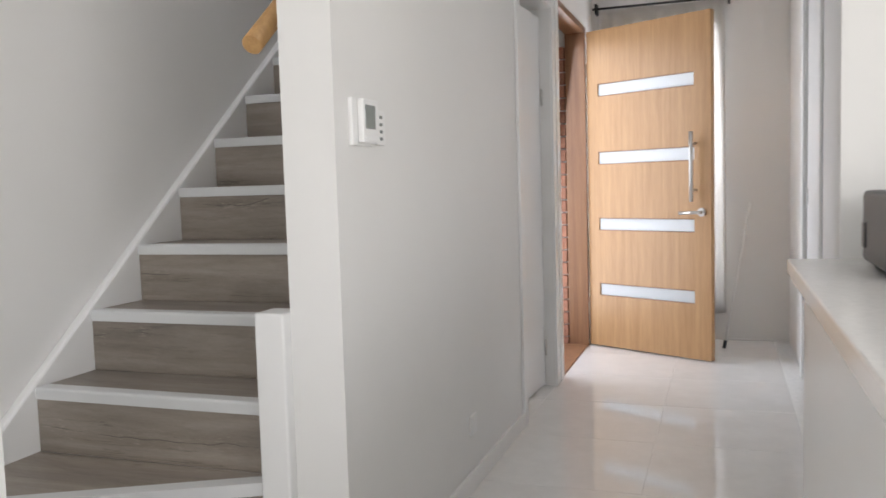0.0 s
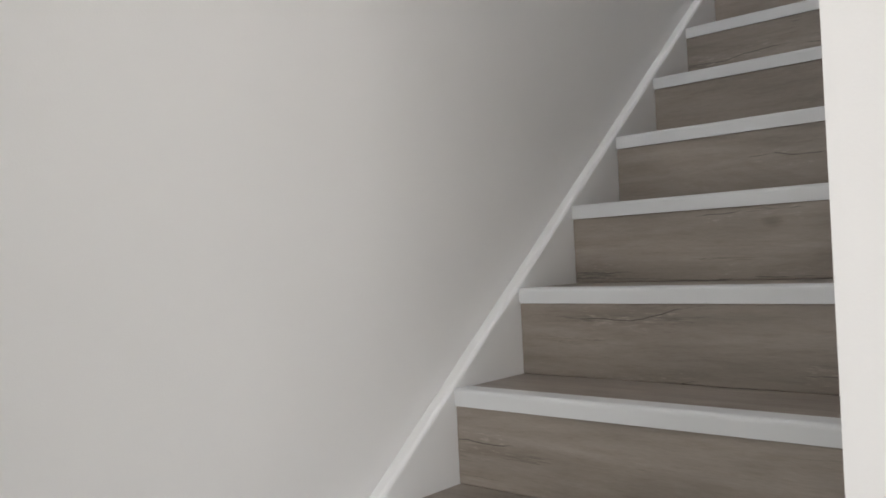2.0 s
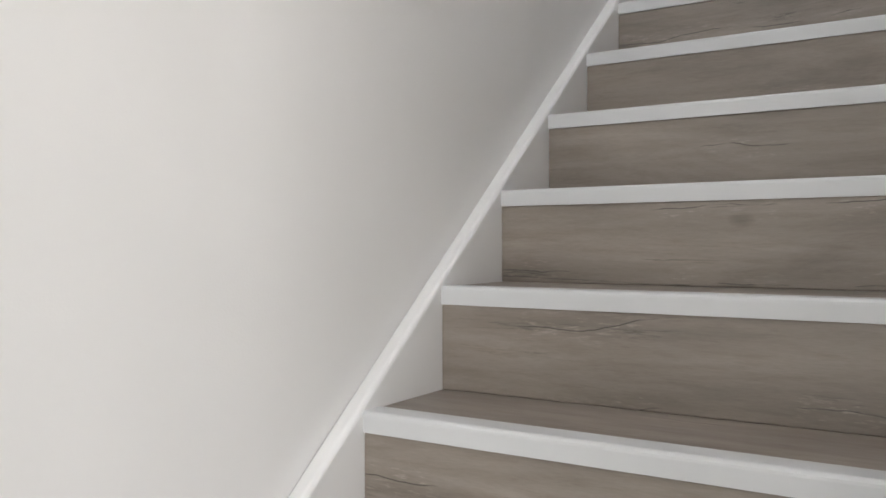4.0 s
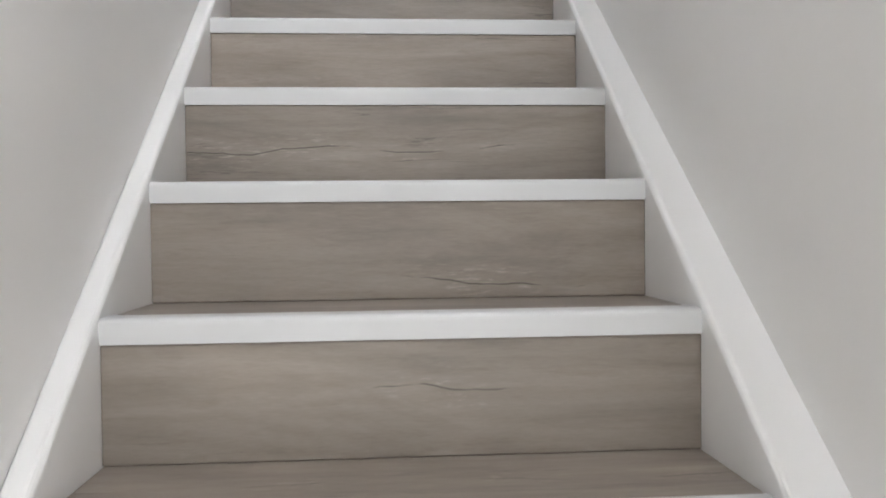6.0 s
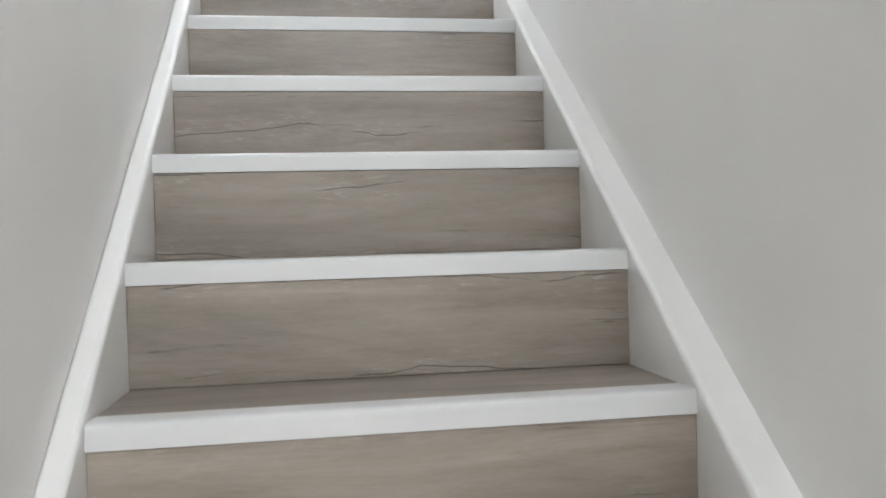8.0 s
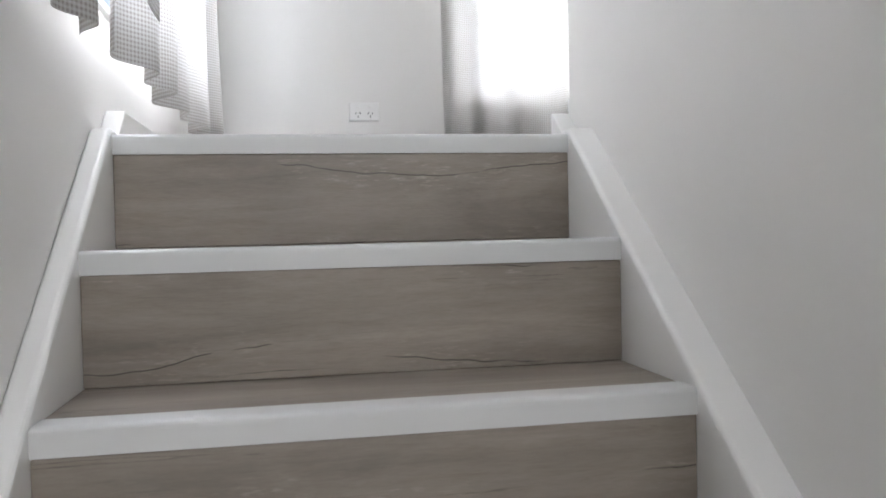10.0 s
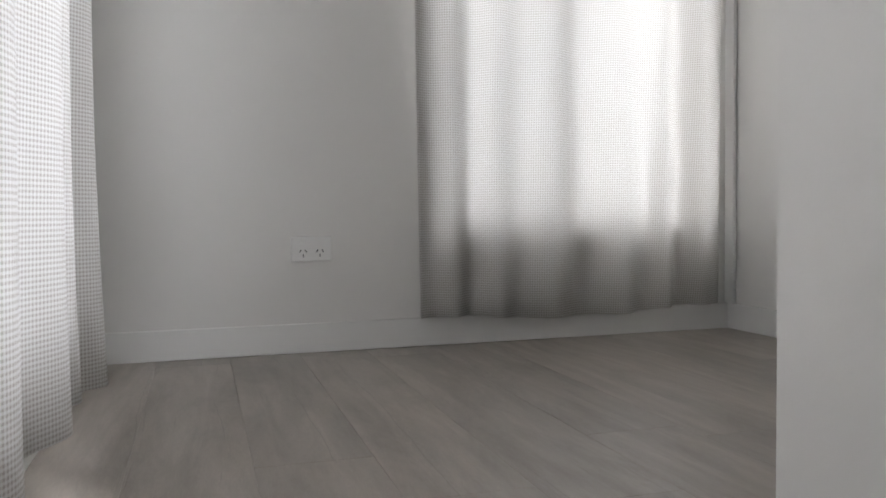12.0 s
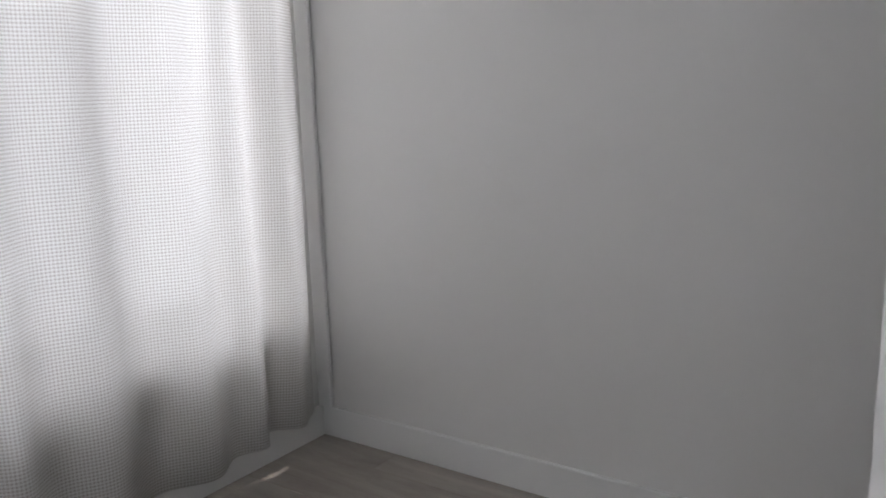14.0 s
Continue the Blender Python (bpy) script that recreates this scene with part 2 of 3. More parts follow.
WALL = painted("wall_paint", (0.80, 0.793, 0.775), 0.6, 0.08, 0.02)
CEILING = painted("ceiling_paint", (0.84, 0.84, 0.83), 0.8, 0.05, 0.01)
TRIM = painted("trim_paint", (0.82, 0.82, 0.81), 0.32, 0.04, 0.02)
NOSING = painted("nosing_paint", (0.67, 0.68, 0.68), 0.38, 0.06, 0.05)
BOARD_X = laminate("laminate_stair", "x", (0.345, 0.302, 0.262), (0.222, 0.193, 0.165), 0.42, 1.0, 0.55)
BOARD_Y = laminate("laminate_floor", "y", (0.40, 0.365, 0.33), (0.275, 0.246, 0.218), 0.36, 0.30, 0.30)
CHECK = gingham("gingham_cotton", 0.0072)
LINING = speckled("curtain_back", (0.78, 0.77, 0.75), 0.9, 0.05, 300.0, 0.2)
lining_nodes = LINING.node_tree.nodes
lining_glow = lining_nodes.new("ShaderNodeBsdfTranslucent")
lining_glow.inputs["Color"].default_value = (0.80, 0.78, 0.755, 1)
lining_mix = lining_nodes.new("ShaderNodeMixShader")
lining_mix.inputs[0].default_value = 0.75
LINING.node_tree.links.new(lining_nodes["Principled BSDF"].outputs[0], lining_mix.inputs[1])
LINING.node_tree.links.new(lining_glow.outputs[0], lining_mix.inputs[2])
LINING.node_tree.links.new(lining_mix.outputs[0], lining_nodes["Material Output"].inputs[0])
OAK = veneer("door_veneer", (0.57, 0.345, 0.17), (0.44, 0.25, 0.115))
FRAME_WOOD = veneer("frame_timber", (0.36, 0.19, 0.10), (0.22, 0.11, 0.06))
RAIL_WOOD = veneer("handrail_pine", (0.66, 0.40, 0.17), (0.50, 0.28, 0.11))
TILE = speckled("white_floor_tile", (0.84, 0.835, 0.82), 0.07, 0.04, 9.0, 0.01)
GROUT = speckled("tile_grout", (0.76, 0.755, 0.74), 0.8, 0.08)
BRICK = speckled("red_brick", (0.42, 0.20, 0.13), 0.85, 0.30, 60.0, 0.4)
MORTAR = speckled("mortar", (0.62, 0.59, 0.54), 0.9, 0.12, 120.0, 0.4)
PLASTIC = painted("white_plastic", (0.82, 0.82, 0.81), 0.35, 0.01, 0.01)
GREY_SCREEN = speckled("lcd_screen", (0.20, 0.215, 0.20), 0.18, 0.05)
DARK = speckled("dark_plastic", (0.05, 0.056, 0.06), 0.45, 0.15)
BLACK_METAL = speckled("black_metal", (0.03, 0.03, 0.03), 0.45, 0.1, 40.0, 0.05)
CHROME = speckled("satin_steel", (0.62, 0.61, 0.59), 0.28, 0.05, 80.0, 0.02, 1.0)
STONE = speckled("white_bench_stone", (0.78, 0.77, 0.75), 0.2, 0.05, 90.0, 0.01)
ALU = painted("window_frame_white", (0.80, 0.80, 0.80), 0.35, 0.02, 0.01)
EARTH = speckled("dry_lawn_ground", (0.17, 0.17, 0.09), 0.95, 0.35, 6.0, 0.5)
PAVER = speckled("porch_concrete", (0.34, 0.31, 0.28), 0.85, 0.15, 30.0, 0.3)

FROST, fn, fl, fb = material("frosted_glass", 0.45)
fb.inputs["Base Color"].default_value = (0.86, 0.90, 0.92, 1)
fb.inputs["Transmission Weight"].default_value = 0.35
GLASS, gn, gl, gb = material("clear_glass", 0.0)
gb.inputs["Base Color"].default_value = (1, 1, 1, 1)
gb.inputs["Transmission Weight"].default_value = 1.0
gb.inputs["IOR"].default_value = 1.45

SCREEN, sn, sl_, sb = material("fly_screen_mesh", 0.7)
sb.inputs["Base Color"].default_value = (0.22, 0.25, 0.30, 1)
clear = sn.new("ShaderNodeBsdfTransparent")
screen_mix = sn.new("ShaderNodeMixShader")
screen_mix.inputs[0].default_value = 0.80
sl_.new(sb.outputs[0], screen_mix.inputs[1]), sl_.new(clear.outputs[0], screen_mix.inputs[2])
sl_.new(screen_mix.outputs[0], sn["Material Output"].inputs[0])


# ---- mesh helpers ----
def box(bm, x0, y0, z0, x1, y1, z1):
    vs = [bm.verts.new(c) for c in ((x0, y0, z0), (x1, y0, z0), (x1, y1, z0), (x0, y1, z0),
                                    (x0, y0, z1), (x1, y0, z1), (x1, y1, z1), (x0, y1, z1))]
    for f in ((3, 2, 1, 0), (4, 5, 6, 7), (0, 1, 5, 4), (1, 2, 6, 5), (2, 3, 7, 6), (3, 0, 4, 7)):
        bm.faces.new([vs[i] for i in f])
    return vs


def soft_box(x0, y0, z0, x1, y1, z1, round_off=0.003, segments=2):
    bm = bmesh.new()
    box(bm, x0, y0, z0, x1, y1, z1)
    bmesh.ops.bevel(bm, geom=bm.edges[:], offset=round_off, segments=segments, affect="EDGES", profile=0.5)
    return bm


def prism(points, axis, a, b):
    """A flat outline in the other two axes, given depth along one axis."""
    bm = bmesh.new()

    def at(p, d):
        return {"x": (d, p[0], p[1]), "y": (p[0], d, p[1]), "z": (p[0], p[1], d)}[axis]

    lo = [bm.verts.new(at(p, a)) for p in points]
    hi = [bm.verts.new(at(p, b)) for p in points]
    bm.faces.new(lo[::-1]), bm.faces.new(hi)
    for i in range(len(points)):
        j = (i + 1) % len(points)
        bm.faces.new((lo[i], lo[j], hi[j], hi[i]))
    bmesh.ops.recalc_face_normals(bm, faces=bm.faces[:])
    return bm


def tube(path, radius, sides=16):
    """A round bar along a line of points, closed at both ends."""
    bm = bmesh.new()
    rings = []
    for i, p in enumerate(path):
        p = Vector(p)
        d = (Vector(path[min(i + 1, len(path) - 1)]) - Vector(path[max(i - 1, 0)])).normalized()
        side = d.cross(Vector((0, 0, 1)) if abs(d.z) < 0.95 else Vector((1, 0, 0))).normalized()
        up = side.cross(d)
        rings.append([bm.verts.new(p + radius * (math.cos(a) * side + math.sin(a) * up))
                      for a in (2 * math.pi * k / sides for k in range(sides))])
    for a, b in zip(rings, rings[1:]):
        for k in range(sides):
            f = bm.faces.new((a[k], a[(k + 1) % sides], b[(k + 1) % sides], b[k]))
            f.smooth = True
    bm.faces.new(rings[0][::-1]), bm.faces.new(rings[-1])
    bmesh.ops.recalc_face_normals(bm, faces=bm.faces[:])
    return bm


def part(name, bm, mat, parent=None, label=""):
    me = bpy.data.meshes.new(name)
    bm.to_mesh(me)
    bm.free()
    me.materials.append(mat)
    ob = new(name, me)
    ob.parent = parent
    if label:
        ob["label"] = label
    return ob


def piece(name, me, parent, x, y, z, rz=0.0):
    ob = new(name, me)
    ob.parent = parent
    ob.matrix_basis = pose(x, y, z, 0, 0, rz)
    return ob


def thing(name, label, category, group="", kind=""):
    return tagged(new(name), label, category, group, kind)


def structure(name, bm, mat, label, category):
    return tagged(part(name, bm, mat), label, category, kind="structure")


def wall(name, along, face0, face1, a0, a1, z0, z1, holes, label):
    """A wall with thickness face0..face1, running from a0 to a1 on one axis, with openings (a, b, low, high)."""
    bm = bmesh.new()
    cuts = sorted({a0, a1, *(h[0] for h in holes), *(h[1] for h in holes)})
    for u, v in zip(cuts, cuts[1:]):
        mid, low = (u + v) / 2, z0
        for _, _, p, q in sorted(h for h in holes if h[0] < mid < h[1]):
            if p > low:
                box(bm, *((face0, u, low, face1, v, p) if along == "y" else (u, face0, low, v, face1, p)))
            low = q
        if low < z1:
            box(bm, *((face0, u, low, face1, v, z1) if along == "y" else (u, face0, low, v, face1, z1)))
    bmesh.ops.remove_doubles(bm, verts=bm.verts[:], dist=0.0001)
    return structure(name, bm, WALL, label, "wall")


# ---- the shell ----
SIDE_HOLE = (3.0, 4.32, 2.93, 4.86)
FAR_HOLE = (0.975, 1.87, 3.03, 4.90)
CUPBOARD_HOLE = (2.08, 2.80, GROUND, 1.70)
SLIDER_HOLE = (2.45, 3.24, GROUND, 1.70)
KITCHEN_HOLE = (-3.6, -0.8, 0.25, 1.65)
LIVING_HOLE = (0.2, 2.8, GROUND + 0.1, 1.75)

wall("wall_stair_left", "y", LEFT - 0.11, LEFT, -4.5, FAR + 0.12, GROUND, CEIL_UP, [SIDE_HOLE], "white painted plaster wall beside the stair and landing")
skew = wall("wall_stair_right", "y", RIGHT, HALL, 0.2, LANDING, GROUND, UPPER + 2.45, [CUPBOARD_HOLE, (2.98, LANDING, GROUND, 1.80)],
     "white painted plaster wall between stair and hall")
for v in skew.data.vertices:
    if abs(v.co.x - RIGHT) < 0.001:
        v.co.x += 0.034 * (LANDING - v.co.y) / (LANDING - 0.2)
wall("wall_entry", "y", RIGHT, HALL, LANDING, HALL_END, GROUND, UPPER - 0.25, [(LANDING, 3.99, GROUND, 1.80)], "white painted wall round the front doorway")
wall("wall_stair_foot", "x", -0.64, -0.54, 0.46, 0.73, GROUND, CEIL_HALL, [], "white painted wall end at the stair foot")
wall("wall_upstairs_far", "x", FAR, FAR + 0.12, LEFT, EAST + 0.12, UPPER - 0.25, CEIL_UP, [FAR_HOLE], "white painted bedroom wall with a window")
wall("wall_upstairs_east", "y", EAST, EAST + 0.12, 1.6, FAR, UPPER - 0.25, CEIL_UP, [], "plain white painted bedroom wall")
wall("wall_upstairs_back", "x", 1.48, 1.6, HALL, EAST + 0.12, UPPER - 0.25, CEIL_UP, [], "plain white painted wall")
# the opening in this wall is added, for the stair fill lamp
wall("wall_stair_head_front", "x", -0.75, -0.64, LEFT - 0.11, HALL, CEIL_HALL, CEIL_UP, [(0.25, 0.82, 3.0, 4.5)], "white painted wall above the stair foot with an added unseen opening")
wall("wall_stair_over_hall", "y", RIGHT, HALL, -0.64, 0.2, CEIL_HALL, CEIL_UP, [], "plain white painted wall above the stair opening")
wall("wall_hall_end", "x", HALL_END, HALL_END + 0.12, HALL, HALL_EAST + 0.12, GROUND, CEIL_HALL, [(1.12, 1.86, 0.0, 1.86)], "white painted wall at the end of the hall")
wall("wall_hall_east", "y", HALL_EAST, HALL_EAST + 0.12, 0.78, HALL_END, GROUND, CEIL_HALL, [SLIDER_HOLE], "white painted hall wall with a sliding door")
wall("wall_kitchen_end", "x", 0.78, 0.88, 2.185, 4.2, GROUND, CEIL_HALL, [], "white painted wall behind the kitchen bench")
wall("wall_kitchen_east", "y", 4.2, 4.32, -4.5, 0.88, GROUND, CEIL_HALL, [KITCHEN_HOLE], "unseen white painted kitchen wall with an assumed window opening")
wall("wall_living_assumed_window", "x", -4.62, -4.5, LEFT - 0.11, 4.32, GROUND, CEIL_HALL, [LIVING_HOLE], "unseen white painted wall with an assumed wide window")
wall("wall_cupboard_back", "y", 0.3, 0.38, 2.0, 2.9, GROUND, 1.2, [], "plain white painted wall")

bm = bmesh.new()
box(bm, 1.068, LANDING - 0.05, UPPER - 0.012, 1.11, 3.650, CEIL_UP)
structure("wall_pier", bm, WALL, "narrow white painted pier at the wall end", "wall")
bm = bmesh.new()
box(bm, LEFT - 0.11, -0.75, CEIL_UP, EAST + 0.12, FAR + 0.12, CEIL_UP + 0.1)
structure("ceiling_upstairs", bm, CEILING, "flat white painted plaster ceiling", "ceiling")
bm = bmesh.new()
box(bm, HALL, -0.64, CEIL_HALL, 4.32, HALL_END + 0.12, CEIL_HALL + 0.1)
box(bm, LEFT - 0.11, -4.62, CEIL_HALL, 4.32, -0.64, CEIL_HALL + 0.1)
structure("ceiling_hall", bm, CEILING, "flat white painted plaster ceiling", "ceiling")
# unseen slab added outside to keep direct sun off the stair's right wall
bm = bmesh.new()
box(bm, LEFT - 1.2, 1.0, CEIL_UP, LEFT - 0.11, FAR + 1.0, CEIL_UP + 0.12)
structure("sun_block_slab", bm, CEILING, "unseen white slab added over the side window to block sun", "roof")
bm = bmesh.new()
box(bm, -60, -60, GROUND - 0.30, 60, 60, GROUND - 0.20)
structure("ground", bm, EARTH, "dry lawn and earth round the house", "ground")
bm = bmesh.new()
box(bm, -1.4, 2.6, GROUND - 0.2, RIGHT, 4.6, GROUND - 0.03)
structure("pavement", bm, PAVER, "concrete porch slab before the front door", "pavement")

# ---- staircase ----
stairs = thing("staircase", "closed-riser staircase in grey oak laminate with white nosings and white stringers", "staircase", kind="structure")


def board(name, x0, y0, z0, x1, y1, z1):
    """One board with its origin at its own middle."""
    c = ((x0 + x1) / 2, (y0 + y1) / 2, (z0 + z1) / 2)
    ob = part(name, soft_box(x0 - c[0], y0 - c[1], z0 - c[2], x1 - c[0], y1 - c[1], z1 - c[2], 0.0015, 1), BOARD_X, stairs)
    ob.location = c
    return ob


def nosing(x0, x1, y, top, name="nosing"):
    """A white strip along the front of a tread, with a rounded front edge."""
    r, out = 0.008, 0.003
    pts = [(y + 0.045, top - NOSE), (y - out, top - NOSE), (y - out, top - r)]
    pts += [(y - out + r - r * math.cos(a), top - r + r * math.sin(a) + 0.001) for a in (0.4, 0.8, 1.2, math.pi / 2)]
    pts += [(y + 0.045, top + 0.001)]
    return part(name, prism(pts, "x", x0, x1), NOSING, stairs, "white painted tread nosing")


for k in range(1, STEPS + 1):
    y, top = k * GOING, k * RISE + NOSE
    board("riser", 0.0, y, top - RISE, WIDTH, y + 0.015, top - NOSE)
    nosing(0.0, WIDTH, y, top)
    if k < STEPS:
        board("tread", 0.0, y + 0.045, top - 0.02, WIDTH, y + GOING + 0.014, top - 0.0004)

# winders at the foot
for name, outline, top in (("tread", [(WIDTH, 0.187), (WIDTH, GOING), (LEFT, GOING), (LEFT, -0.243)], NOSE),
                           ("tread", [(0.80, 0.175), (LEFT, -0.25), (LEFT, -0.54), (0.80, -0.54)], NOSE - RISE)):
    part(name, prism(outline, "z", top - 0.02, top), BOARD_X, stairs)
for (ax, ay), (bx, by), top in (((WIDTH, 0.187), (LEFT, -0.243), NOSE), ((0.80, 0.175), (0.80, -0.54), NOSE - RISE)):
    d = Vector((bx - ax, by - ay, 0)).normalized()
    n = Vector((d.y, -d.x, 0)) if d.x < -0.5 else Vector((1, 0, 0))
    n = -n if n.y > 0 else n
    for nm, lo, hi, out, mat in (("riser", top - RISE, top - NOSE, 0.0, BOARD_X), ("nosing", top - NOSE, top + 0.001, 0.006, NOSING)):
        a, b = Vector((ax, ay, 0)) + n * out, Vector((bx, by, 0)) + n * out
        back = -n * (0.05 if nm == "nosing" else 0.015)
        part(nm, prism([(a.x, a.y), (b.x, b.y), (b.x + back.x, b.y + back.y), (a.x + back.x, a.y + back.y)], "z", lo, hi), mat, stairs)


def stringer(x0, x1, start):
    """A closed string: a sloping board whose top runs along the nosings, rounded on the tread side."""
    slope = RISE / GOING
    end, lift = STEPS * GOING, NOSE + 0.012
    pts = [(start, start * slope + lift), (end, end * slope + lift), (end + 0.045, end * slope + lift), (end + 0.045, end * slope - 0.30),
           (start, start * slope - 0.35)]
    bm = prism(pts, "x", x0, x1)
    bmesh.ops.bevel(bm, geom=bm.edges[:], offset=0.009, segments=4, affect="EDGES", profile=0.5)
    part("stringer", bm, TRIM, stairs, "white painted sloping stringer")


stringer(LEFT, 0.0, -0.30)
stringer(WIDTH, RIGHT + 0.04, 0.26)
part("newel_block", soft_box(WIDTH - 0.004, 0.165, GROUND, 0.872, 0.26, 0.472, 0.006, 2), TRIM, stairs, "short white painted newel block")

# ---- handrail on the stair's right wall ----
rail = thing("handrail", "round natural pine handrail on brackets along the stair wall", "handrail")
sl = RISE / GOING
rail_at = lambda y: (0.752, y, 1.150 + (y - 0.275) * sl)
part("rail", tube([rail_at(0.275), rail_at(1.2), rail_at(2.9)], 0.027, 20), RAIL_WOOD, rail)
for y in (0.62, 1.7, 2.7):
    x, yy, z = rail_at(y)
    part("bracket", tube([(RIGHT, yy, z - 0.07), (x + 0.01, yy, z - 0.065), (x, yy, z - 0.025)], 0.006, 8), CHROME, rail, "steel bracket")
    part("bracket_plate", tube([(RIGHT, yy, z - 0.07), (RIGHT - 0.006, yy, z - 0.07)], 0.022, 16), CHROME, rail)


# ---- skirting ----
def skirting(name, x0, y0, z0, x1, y1, z1):
    bm = soft_box(x0, y0, z0, x1, y1, z1, 0.003, 2)
    structure(name, bm, TRIM, "white painted timber skirting board", "skirting")


def skirting_end(name, x0, x1, y1, top):
    """A skirting board at the stair head, its end cut on the slope of the stringer."""
    y0, low = STEPS * GOING + 0.035, UPPER - 0.012
    bm = prism([(y0, low), (y1, low), (y1, top), (y0 + (top - low) * GOING / RISE, top)], "x", x0, x1)
    bmesh.ops.bevel(bm, geom=bm.edges[:], offset=0.004, segments=2, affect="EDGES", profile=0.5)
    structure(name, bm, TRIM, "white painted timber skirting board", "skirting")


SK = 0.085
skirting("baseboard_far", LEFT + 0.012, FAR - 0.012, UPPER, EAST - 0.012, FAR, UPPER + SK)
skirting_end("baseboard_left", LEFT, LEFT + 0.035, FAR, UPPER + 0.058)
skirting("baseboard_east", EAST - 0.012, 1.6, UPPER, EAST, FAR, UPPER + SK)
skirting("baseboard_wall_end", RIGHT, LANDING, UPPER, HALL, LANDING + 0.012, UPPER + SK)
skirting_end("baseboard_stair_side", WIDTH + 0.010, RIGHT, LANDING + 0.012, UPPER + 0.056)
skirting("baseboard_hall_left", HALL, 0.2, GROUND, HALL + 0.012, 2.02, GROUND + 0.07)
skirting("baseboard_hall_end", 1.9, HALL_END - 0.012, GROUND, HALL_EAST, HALL_END, GROUND + 0.012)
skirting("baseboard_hall_east", HALL_EAST - 0.012, 0.8, GROUND, HALL_EAST, 2.38, GROUND + 0.07)


# ---- windows ----
def window_in(name, along, a0, a1, z0, z1, depth0, depth1, label):
    """A sliding aluminium window of two sashes set in its wall; along is the axis of its width."""
    w = thing(name, label, "window", kind="structure")

    def bar(part_name, a, b, lo, hi, d0, d1, mat=ALU):
        return part(part_name, soft_box(*((d0, a, lo, d1, b, hi) if along == "y" else (a, d0, lo, b, d1, hi)), 0.002, 1), mat, w)

    t, mid, dm = 0.04, (a0 + a1) / 2, (depth0 + depth1) / 2
    bar("window_frame", a0, a1, z0, z0 + t, depth0, depth1), bar("window_frame", a0, a1, z1 - t, z1, depth0, depth1)
    bar("window_frame", a0, a0 + t, z0 + t, z1 - t, depth0, depth1), bar("window_frame", a1 - t, a1, z0 + t, z1 - t, depth0, depth1)
    bar("mullion", mid - 0.025, mid + 0.025, z0 + t, z1 - t, depth0 + 0.004, depth1 - 0.004)
    for a, b in ((a0 + t, mid - 0.025), (mid + 0.025, a1 - t)):
        p = bar("pane", a, b, z0 + t, z1 - t, dm - 0.003, dm + 0.003, GLASS)
        p.visible_shadow = False
    return w


window_in("window_1", "y", *SIDE_HOLE[:2], *SIDE_HOLE[2:], LEFT - 0.105, LEFT - 0.055, "white framed sliding window low above the landing floor")
window_in("window_2", "x", *FAR_HOLE[:2], *FAR_HOLE[2:], FAR + 0.06, FAR + 0.11, "white framed window behind a checked curtain")
# window_3 is assumed and out of view; it holds the living room lamp
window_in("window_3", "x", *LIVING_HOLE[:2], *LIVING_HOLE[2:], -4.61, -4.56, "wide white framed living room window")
window_in("window_4", "x", 1.12, 1.86, 0.0, 1.86, HALL_END + 0.06, HALL_END + 0.11, "white framed hall window behind a curtain")
# unseen window, added where the stair fill lamp stands
window_in("added_window_5", "x", 0.25, 0.82, 3.0, 4.5, -0.745, -0.70, "added unseen white framed window behind the stair fill lamp")
# fly screen over the lower half of one sash of the bedroom window
part("transom", soft_box(FAR_HOLE[0] + 0.04, FAR + 0.058, 3.765, 1.398, FAR + 0.075, 3.79, 0.002, 1), ALU, bpy.data.objects["window_2"])
bm = bmesh.new()
box(bm, FAR_HOLE[0] + 0.04, FAR + 0.062, FAR_HOLE[2] + 0.04, 1.398, FAR + 0.064, 3.765)
part("fly_screen", bm, SCREEN, bpy.data.objects["window_2"], "grey mesh fly screen")
part("window_sill", soft_box(LEFT - 0.055, SIDE_HOLE[0], 2.925, LEFT + 0.012, SIDE_HOLE[1], 2.938, 0.003, 2), TRIM, bpy.data.objects["window_1"], "white painted timber sill")
part("window_sill", soft_box(FAR_HOLE[0] - 0.01, FAR - 0.015, 3.02, FAR_HOLE[1] + 0.01, FAR + 0.06, 3.034, 0.003, 2), TRIM, bpy.data.objects["window_2"], "white painted timber sill")


